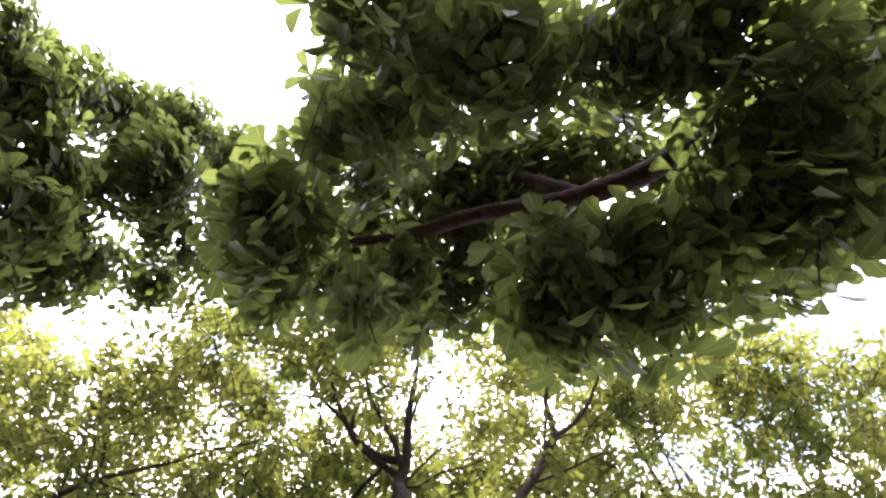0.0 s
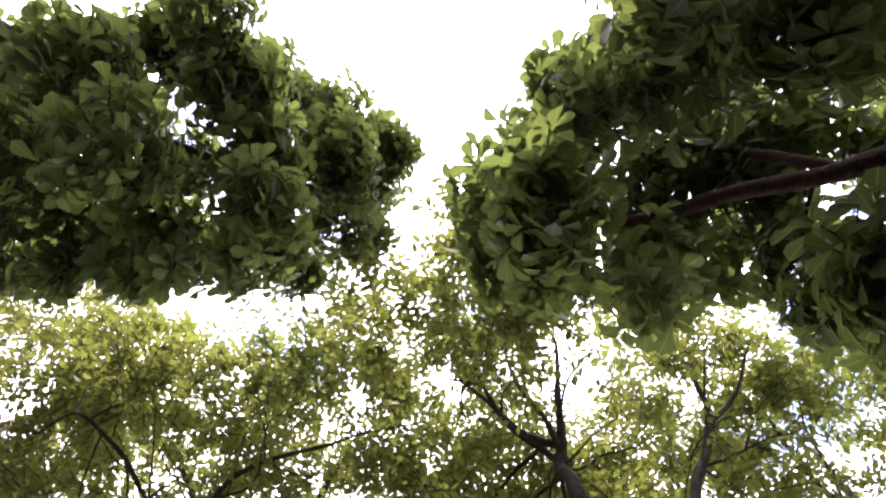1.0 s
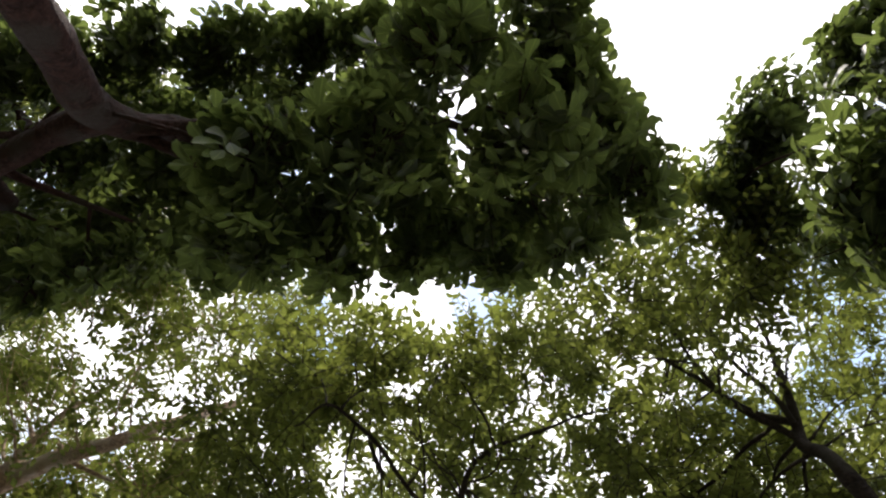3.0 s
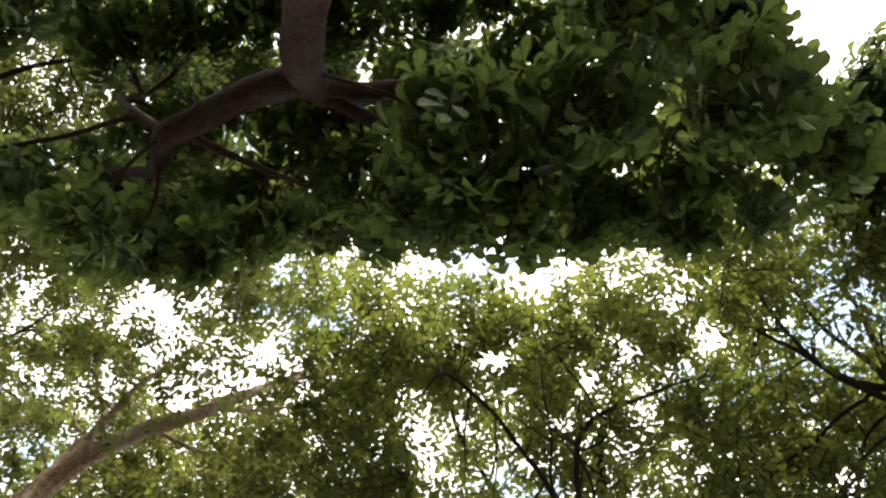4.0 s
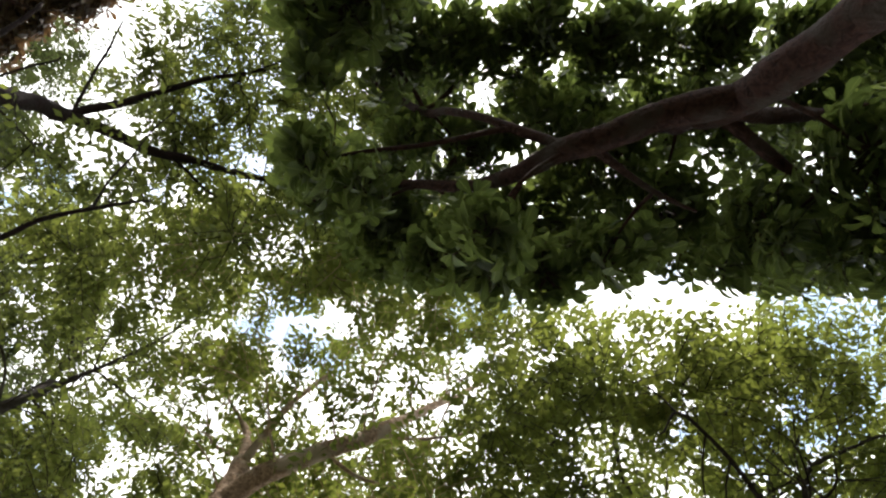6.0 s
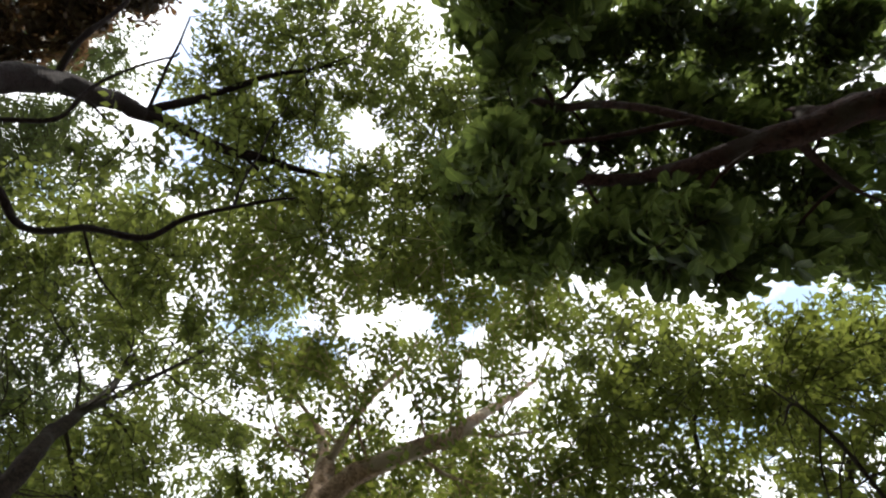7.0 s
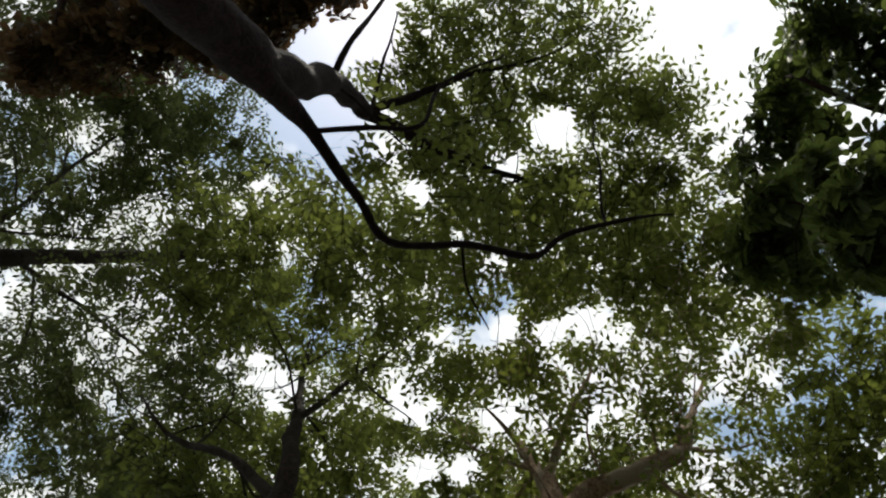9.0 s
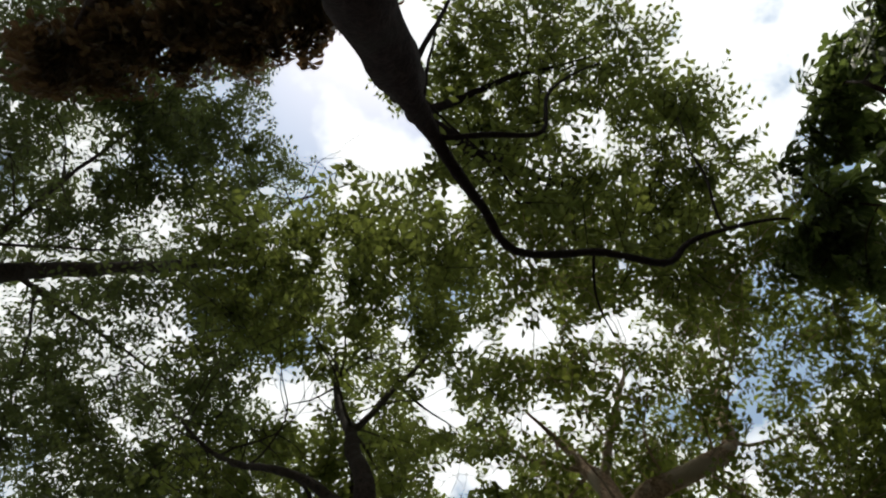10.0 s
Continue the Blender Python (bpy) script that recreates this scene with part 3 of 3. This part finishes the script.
FIRST_BACK = [(0.88, 0.08, 4.8, 0.41), (0.92, -1.42, 4.8, 0.49), (0.94, -0.07, 4.3, 0.49), (0.98, -0.93, 5.8, 0.49), (1.01, -1.33, 4.4, 0.49),
              (1.01, -0.13, 5.5, 0.49), (1.12, -0.10, 4.3, 0.49), (1.13, -0.34, 6.1, 0.49), (1.34, -1.42, 4.4, 0.49), (1.36, -1.15, 5.9, 0.49),
              (1.50, -1.27, 4.2, 0.49), (1.54, -0.31, 4.6, 0.49), (1.60, -0.64, 4.2, 0.49), (1.75, -0.61, 4.2, 0.49), (1.80, -0.90, 5.8, 0.49),
              (1.91, -0.46, 4.2, 0.49), (2.02, -0.94, 4.2, 0.49), (2.18, -1.34, 4.6, 0.49), (2.20, -1.21, 6.1, 0.49), (2.27, -0.28, 5.1, 0.49)]
first, first_lines = tree([(2.9, -2.1, 0, 0.2), (2.85, -2.0, 1.6, 0.18), (2.7, -1.7, 3.4, 0.15), (2.5, -1.5, 4.8, 0.12), (2.3, -1.7, 6.2, 0.06)],
                          [[(2.62, -1.6, 4.0, 0.09), (1.9, -1.1, 4.8, 0.075), (1.1, -0.72, 5.0, 0.065), (0.3, -0.52, 5.0, 0.05), (-0.45, -0.32, 5.0, 0.03)],
                           [(1.0, -0.7, 5.0, 0.045), (0.5, -0.9, 5.6, 0.035), (-0.2, -1.2, 6.1, 0.02)],
                           [(2.0, -1.15, 4.75, 0.05), (1.5, -0.4, 4.7, 0.035), (1.0, 0.1, 4.5, 0.02)]],
                          RED_BARK, "broad-leaved tree with low leafy boughs over the path", group="broad-leaved trees along the path")
clumps = FIRST_EDGE + FIRST_HEART + FIRST_BACK
clothe(first, first_lines, clumps, rosettes(clumps, 40, 0.175, 21), OBOVATE, BROAD_LEAF, RED_BARK, 300, 22, "dense green broad leaves in whorls")

# ---- gaps and edge of the high canopy ----
OPEN_SKY = [(-18.3, -1.6, 0.19), (-14.9, -2.4, 0.64), (-14.3, -2.9, 0.51), (-14.1, -3.2, 0.38), (-13.7, -3.0, 0.51), (-13.6, -1.1, 0.24), (-12.6, -3.3, 0.51),
            (-12.6, -1.7, 0.45), (-11.9, -0.9, 0.22), (-10.6, -1.3, 0.30), (-9.9, -1.9, 0.35)]
OPEN_END = [(-17.1, 0.9, 0.18), (-16.5, 1.1, 0.20), (-16.5, 2.7, 0.18), (-15.0, 2.2, 0.26), (-14.9, 2.0, 0.40), (-14.6, 2.1, 0.31), (-14.1, 2.1, 0.24),
            (-13.2, 2.3, 0.26), (-12.8, 1.4, 0.12), (-12.6, 1.1, 0.17), (-12.1, 2.2, 0.29), (-11.9, 3.3, 0.24), (-11.7, 2.4, 0.17), (-11.7, 3.2, 0.24),
            (-11.4, 1.2, 0.20), (-11.3, -0.2, 0.13), (-11.1, 3.2, 0.26), (-10.8, 1.1, 0.26), (-10.8, 2.4, 0.14), (-10.7, 0.1, 0.14), (-10.6, 1.1, 0.26),
            (-10.5, 0.7, 0.20), (-10.5, 2.3, 0.22), (-10.2, -0.1, 0.20)]
OPEN_START = [(-9.9, 1.1, 0.26), (-9.5, 0.9, 0.22), (-9.1, 0.9, 0.26), (-9.1, 2.3, 0.16), (-8.9, 1.1, 0.20), (-8.2, 1.2, 0.20), (-8.2, 1.7, 0.22),
              (-7.9, 2.0, 0.12), (-7.5, 2.2, 0.14), (-7.5, 2.3, 0.14), (-7.5, 2.7, 0.15), (-7.1, 1.4, 0.20), (-6.2, 1.4, 0.14), (-5.9, 2.5, 0.13),
              (-4.7, 2.0, 0.18), (-4.5, 2.0, 0.14), (-3.8, 2.2, 0.12), (-2.8, 3.3, 0.17), (-2.7, 1.8, 0.12), (-1.7, 2.9, 0.12), (-1.6, 1.5, 0.22),
              (0.1, 1.6, 0.22), (2.1, 1.3, 0.15), (5.1, 1.4, 0.22)]
OPENINGS = OPEN_END + OPEN_START + OPEN_SKY   # x, y and width of the gaps at a height of 10 m
EDGE_X = (-26, -9.2, -8.6, -8.1, -7.7, -7.4, -7.0, -6.4, -5.6, -5.0, -4.4, -3.6, -3.2, -2.6, -2.0, -1.4, -1.25, -0.7, -0.5, -0.2, 0.2, 9.0)
EDGE_Y = (-5.0, -4.0, -3.1, -2.7, -1.9, -1.1, 0.05, 0.35, 0.5, 0.85, 0.95, 0.85, 0.45, 0.2, 0.0, -0.5, -1.4, -1.55, -1.2, -0.3, 0.4, 0.6)
WIDE = np.array(OPENINGS)
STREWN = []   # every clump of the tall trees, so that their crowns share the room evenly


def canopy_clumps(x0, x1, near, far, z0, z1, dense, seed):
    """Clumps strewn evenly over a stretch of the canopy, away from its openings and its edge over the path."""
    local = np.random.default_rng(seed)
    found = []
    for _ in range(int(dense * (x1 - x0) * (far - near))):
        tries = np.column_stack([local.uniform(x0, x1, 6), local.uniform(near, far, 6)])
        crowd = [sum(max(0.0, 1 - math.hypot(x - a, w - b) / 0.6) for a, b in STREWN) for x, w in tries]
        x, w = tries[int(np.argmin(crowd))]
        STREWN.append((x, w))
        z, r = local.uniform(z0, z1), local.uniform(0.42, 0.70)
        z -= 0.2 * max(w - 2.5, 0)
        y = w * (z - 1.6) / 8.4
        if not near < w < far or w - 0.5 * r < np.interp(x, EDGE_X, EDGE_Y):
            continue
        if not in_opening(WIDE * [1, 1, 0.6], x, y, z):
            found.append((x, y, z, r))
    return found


# ---- leaning dark tree at the end of the walk ----
LEANING = [(-11.5, -1.9, 9.9, 0.38), (-11.75, -2.35, 9.8, 0.32), (-9.0, -0.8, 9.8, 0.6), (-8.4, -2.4, 10.0, 0.5), (-10.0, -0.2, 8.0, 0.5), (-9.2, 0.0, 8.2, 0.5),
           (-11.7, -1.05, 7.0, 0.35), (-12.3, -0.6, 7.0, 0.35), (-13.0, -0.95, 7.2, 0.35), (-11.4, -0.55, 7.0, 0.35), (-11.0, -1.4, 7.4, 0.35), (-10.7, -0.8, 7.2, 0.40)]
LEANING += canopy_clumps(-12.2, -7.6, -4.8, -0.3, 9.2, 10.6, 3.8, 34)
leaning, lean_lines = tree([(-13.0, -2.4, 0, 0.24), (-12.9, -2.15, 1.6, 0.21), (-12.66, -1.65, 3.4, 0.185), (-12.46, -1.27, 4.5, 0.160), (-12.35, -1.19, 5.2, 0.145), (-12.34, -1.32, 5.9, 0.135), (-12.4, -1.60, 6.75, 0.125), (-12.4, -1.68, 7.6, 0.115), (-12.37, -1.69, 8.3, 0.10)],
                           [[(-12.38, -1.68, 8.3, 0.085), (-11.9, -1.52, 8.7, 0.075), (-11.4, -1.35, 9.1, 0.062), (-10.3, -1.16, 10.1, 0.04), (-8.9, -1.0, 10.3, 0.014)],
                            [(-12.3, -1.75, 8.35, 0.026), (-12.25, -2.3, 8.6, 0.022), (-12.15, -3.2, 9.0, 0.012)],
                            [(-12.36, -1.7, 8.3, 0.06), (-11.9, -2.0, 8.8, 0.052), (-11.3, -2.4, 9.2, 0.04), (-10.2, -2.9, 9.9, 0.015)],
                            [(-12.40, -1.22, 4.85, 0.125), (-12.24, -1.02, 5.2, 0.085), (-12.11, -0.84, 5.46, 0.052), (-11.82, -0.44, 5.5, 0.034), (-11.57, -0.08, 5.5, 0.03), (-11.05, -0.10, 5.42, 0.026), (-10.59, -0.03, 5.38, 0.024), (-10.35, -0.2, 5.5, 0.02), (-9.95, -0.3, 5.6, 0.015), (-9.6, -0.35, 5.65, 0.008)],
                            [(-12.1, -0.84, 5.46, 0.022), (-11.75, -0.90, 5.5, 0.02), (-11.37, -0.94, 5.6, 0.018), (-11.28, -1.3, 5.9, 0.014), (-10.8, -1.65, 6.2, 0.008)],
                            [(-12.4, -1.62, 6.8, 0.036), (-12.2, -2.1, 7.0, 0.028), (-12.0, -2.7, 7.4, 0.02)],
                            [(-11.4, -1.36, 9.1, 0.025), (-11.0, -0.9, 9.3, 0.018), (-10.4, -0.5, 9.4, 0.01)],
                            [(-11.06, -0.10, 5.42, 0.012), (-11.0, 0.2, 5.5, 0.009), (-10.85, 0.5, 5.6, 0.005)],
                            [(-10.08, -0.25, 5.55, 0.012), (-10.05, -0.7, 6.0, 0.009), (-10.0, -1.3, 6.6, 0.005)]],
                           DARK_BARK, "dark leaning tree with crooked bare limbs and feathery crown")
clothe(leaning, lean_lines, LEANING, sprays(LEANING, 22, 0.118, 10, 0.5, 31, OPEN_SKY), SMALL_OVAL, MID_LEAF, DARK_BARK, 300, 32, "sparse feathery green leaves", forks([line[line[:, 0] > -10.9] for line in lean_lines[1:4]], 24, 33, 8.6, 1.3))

# ---- dark tree beyond it ----
BEYOND = [(-13.0, -3.65, 9.3, 0.50), (-13.6, -3.2, 9.0, 0.50), (-13.9, -2.9, 8.8, 0.55), (-14.6, -2.75, 8.8, 0.60), (-15.4, -2.65, 8.8, 0.60), (-16.3, -2.6, 9.0, 0.70),
          (-17.2, -2.6, 9.2, 0.70), (-13.4, -3.9, 9.2, 0.60), (-14.4, -3.7, 9.0, 0.70), (-15.4, -3.6, 9.0, 0.70), (-16.5, -3.6, 9.2, 0.70), (-14.3, -2.85, 8.2, 0.40),
          (-15.0, -2.7, 8.2, 0.45), (-15.9, -2.55, 8.4, 0.50), (-16.8, -2.4, 8.6, 0.50), (-12.7, -4.1, 9.6, 0.45)]
beyond, beyond_lines = tree([(-15.2, -4.2, 0, 0.2), (-15.15, -4.0, 2.0, 0.17), (-15.0, -3.6, 4.6, 0.13), (-14.9, -3.2, 6.8, 0.09), (-14.9, -3.0, 8.8, 0.04)],
                            [[(-14.95, -3.4, 5.6, 0.07), (-14.2, -3.2, 7.4, 0.05), (-13.2, -3.3, 8.9, 0.02)], [(-14.9, -3.3, 6.2, 0.07), (-15.7, -2.9, 7.6, 0.05), (-16.8, -2.7, 8.8, 0.02)]],
                            RED_BARK, "dark reddish broad-leaved tree with dense crown", group="broad-leaved trees along the path")
clothe(beyond, beyond_lines, BEYOND, rosettes(BEYOND, 56, 0.17, 41), OBOVATE, DARK_LEAF, RED_BARK, 300, 42, "dense dark reddish leaves in whorls")

# ---- tall light-green trees on the far side of the path ----
def tall_tree(trunk, limbs, stretch, bark, label, seed, extra=(), shape=SMALL_OVAL, leaf=LIGHT_LEAF, leaf_size=0.126, per_clump=15):
    foot, lines = tree(trunk, limbs, bark, label, group="tall light-green trees")
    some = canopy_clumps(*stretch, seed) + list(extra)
    clothe(foot, lines, some, sprays(some, per_clump, leaf_size, 10, 0.48, seed + 1, OPENINGS, lines), shape, leaf, bark, 250, seed + 2, "light green leaves with sky between", forks(lines, 16, seed + 3, 6.6))


tall_tree([(4.6, 4.6, 0, 0.2), (4.5, 4.5, 3, 0.17), (4.3, 4.0, 6.5, 0.13), (4.1, 3.2, 9, 0.07), (4.0, 2.6, 10.5, 0.03)],
          [[(4.3, 4.0, 6.6, 0.07), (5.0, 3.0, 8.5, 0.05), (5.8, 2.0, 9.8, 0.02)], [(4.2, 3.6, 7.8, 0.06), (3.4, 2.8, 9.0, 0.04), (2.9, 1.8, 9.9, 0.02)]],
          (2.2, 8.0, -0.5, 5.0, 7.6, 10.0, 6.3), GREY_BARK, "tall light-green tree with thin grey branches", 100)
tall_tree([(0.2, 4.9, 0, 0.2), (0.15, 4.6, 3, 0.17), (0.0, 3.2, 5.8, 0.12), (-0.13, 2.16, 7.2, 0.085), (-0.26, 2.05, 7.7, 0.07), (-0.21, 1.88, 8.0, 0.06), (-0.19, 1.41, 8.3, 0.04), (-0.12, 0.82, 9.0, 0.018)],
          [[(-0.21, 1.9, 8.0, 0.05), (-0.58, 1.82, 8.1, 0.04), (-1.02, 1.53, 8.5, 0.028), (-1.52, 1.21, 9.0, 0.012)],
           [(0.1, 4.4, 3.8, 0.09), (0.5, 3.0, 5.6, 0.065), (0.88, 2.06, 7.0, 0.055), (1.44, 1.66, 7.9, 0.045), (1.45, 1.26, 8.4, 0.028), (1.59, 0.87, 9.0, 0.012)],
           [(1.44, 1.66, 7.9, 0.032), (1.91, 1.39, 8.4, 0.026), (2.38, 0.79, 9.0, 0.010)],
           [(-0.25, 1.95, 7.9, 0.040), (-0.39, 1.62, 8.1, 0.032), (-0.74, 1.13, 8.6, 0.022), (-0.85, 0.4, 9.1, 0.014), (-0.81, -0.4, 9.5, 0.008)],
           [(-0.24, 2.0, 7.8, 0.042), (-0.78, 1.72, 8.2, 0.030), (-1.13, 1.21, 8.6, 0.02), (-1.3, 0.5, 9.2, 0.009)]],
          (-2.3, 2.3, -2.0, 5.0, 7.5, 10.0, 5.2), GREY_BARK, "tall light-green tree with forked dark branches", 110)
tall_tree([(-3.6, 5.2, 0, 0.2), (-3.6, 4.9, 3, 0.17), (-3.4, 4.3, 6, 0.13), (-3.3, 3.6, 8.4, 0.08), (-3.0, 2.7, 9.4, 0.05), (-2.1, 1.9, 10, 0.015)],
          [[(-3.5, 4.5, 5.2, 0.05), (-4.04, 2.75, 6.8, 0.028), (-4.55, 1.98, 7.05, 0.023), (-4.86, 1.62, 7.1, 0.02), (-5.18, 1.41, 7.05, 0.015), (-5.4, 1.55, 6.8, 0.008)],
           [(-4.86, 1.62, 7.1, 0.013), (-4.95, 1.95, 6.95, 0.010), (-4.95, 2.3, 6.8, 0.006)],
           [(-3.6, 4.7, 4.6, 0.06), (-3.85, 2.9, 6.5, 0.034), (-3.82, 2.3, 7.3, 0.030), (-3.50, 2.07, 7.7, 0.026), (-2.99, 2.03, 8.1, 0.022), (-2.44, 1.88, 8.3, 0.016), (-1.64, 1.76, 8.5, 0.008)],
           [(-3.4, 4.2, 6.4, 0.05), (-4.77, 3.3, 9.0, 0.035), (-5.19, 2.4, 9.2, 0.03), (-5.0, 1.9, 9.4, 0.012)]],
          (-6.9, -2.3, -0.5, 5.0, 7.5, 10.0, 6.2), GREY_BARK, "tall yellowish-green tree with arching branches", 120)
tall_tree([(-9.9, 5.0, 0, 0.26), (-9.9, 4.6, 2.5, 0.22), (-9.9, 3.6, 5.4, 0.18), (-9.98, 2.95, 7.6, 0.15), (-10.05, 2.75, 8.6, 0.12), (-10.2, 2.65, 9.1, 0.075), (-10.45, 2.45, 9.6, 0.04), (-10.8, 2.2, 9.9, 0.014)],
          [[(-10.0, 2.9, 7.9, 0.13), (-9.6, 2.62, 8.1, 0.125), (-8.81, 2.34, 8.3, 0.11), (-8.36, 2.28, 8.75, 0.095), (-8.13, 2.26, 9.3, 0.075), (-7.6, 2.26, 10.5, 0.055), (-7.04, 2.2, 11.7, 0.035), (-6.6, 1.5, 12.1, 0.016)],
           [(-8.36, 2.28, 8.75, 0.035), (-7.8, 2.45, 9.2, 0.026), (-7.0, 2.4, 9.6, 0.012)],
           [(-10.05, 2.72, 8.6, 0.065), (-9.85, 2.40, 8.9, 0.055), (-9.65, 2.11, 9.3, 0.045), (-9.27, 1.76, 10.1, 0.028), (-9.0, 1.3, 10.8, 0.010)],
           [(-10.1, 2.7, 8.8, 0.035), (-10.9, 2.75, 9.6, 0.025), (-11.4, 2.4, 10.4, 0.010)],
           [(-8.9, 2.4, 8.25, 0.03), (-8.5, 2.75, 8.6, 0.022), (-7.9, 3.1, 9.0, 0.010)]],
          (-10.9, -6.9, -0.5, 5.0, 8.0, 11.8, 6.2), PALE_BARK, "tall tree with thick pale brown limb", 130)
tall_tree([(-13.2, 5.0, 0, 0.2), (-13.1, 4.6, 2.5, 0.17), (-12.9, 3.2, 5.4, 0.14), (-12.77, 2.3, 6.95, 0.11), (-13.1, 2.1, 8.3, 0.08), (-13.47, 2.02, 9.6, 0.055), (-13.7, 1.5, 10.8, 0.02)],
          [[(-12.8, 2.4, 6.8, 0.06), (-13.6, 2.2, 7.5, 0.045), (-14.6, 2.3, 8.2, 0.03), (-15.4, 2.0, 8.8, 0.012)], [(-13.1, 2.1, 8.3, 0.05), (-12.5, 1.7, 9.6, 0.03), (-11.9, 1.2, 10.6, 0.015)]],
          (-15.0, -10.9, -0.5, 5.0, 8.4, 12.2, 5.4), GREY_BARK, "tall tree with upright grey trunk", 140, leaf=MID_LEAF)
tall_tree([(-20.6, 0.5, 0, 0.24), (-20.2, 0.45, 4, 0.2), (-19.3, 0.35, 9, 0.16), (-17.4, 0.25, 12.4, 0.11), (-15.4, 0.15, 14, 0.05)],
          [[(-19.0, 0.33, 9.6, 0.05), (-18.2, -1.4, 11.2, 0.035), (-17.2, -2.8, 12.2, 0.015)], [(-18.6, 0.3, 10.4, 0.05), (-17.6, 1.9, 12.0, 0.03), (-16.6, 3.0, 12.8, 0.015)],
           [(-17.0, 0.2, 12.7, 0.05), (-15.2, -1.0, 13.2, 0.03), (-13.6, -1.6, 13.4, 0.015)]],
          (-20.5, -15.0, -4.8, 5.0, 9.8, 14.0, 5.4), GREY_BARK, "tall slender tree with dark leaning trunk", 150, leaf=FINE_LEAF, leaf_size=0.125, per_clump=16)


# ---- foliage belt all round beyond the trees, unseen, added to block low sky light ----
def far_woods():
    local = np.random.default_rng(77)
    many = 9000
    a = local.uniform(0, 2 * np.pi, many)
    out = local.uniform(0, 1, many) ** 0.7
    lump = np.array([noise.noise(Vector((3 * math.cos(t), 3 * math.sin(t), 0.5))) for t in a])
    pos = np.column_stack([-6 + np.cos(a) * (23 + 7 * out), np.sin(a) * (15 + 7 * out), local.uniform(0.1, 1, many) * (9.5 + 3.5 * lump)])
    way, face = unit(local.normal(0, 1, (many, 3)) * [1, 1, 0.5]), unit(local.normal(0, 0.6, (many, 3)) + [0, 0, 1])
    turn, _ = leaf_frames(pos, way, face)
    verts, faces, _ = OVAL
    size = local.uniform(0.7, 1.3, many)
    v = (np.einsum("nij,vj->nvi", turn, verts) * size[:, None, None] + pos[:, None]).reshape(-1, 3)
    f = (np.array(faces)[None] + (np.arange(many) * len(verts))[:, None, None]).reshape(-1, 3)
    tagged(mesh_object("far_woods", v, f.tolist(), FINE_LEAF), "unseen dark green belt of foliage all round, added to block low sky light", "woodland", kind="stuff")


far_woods()
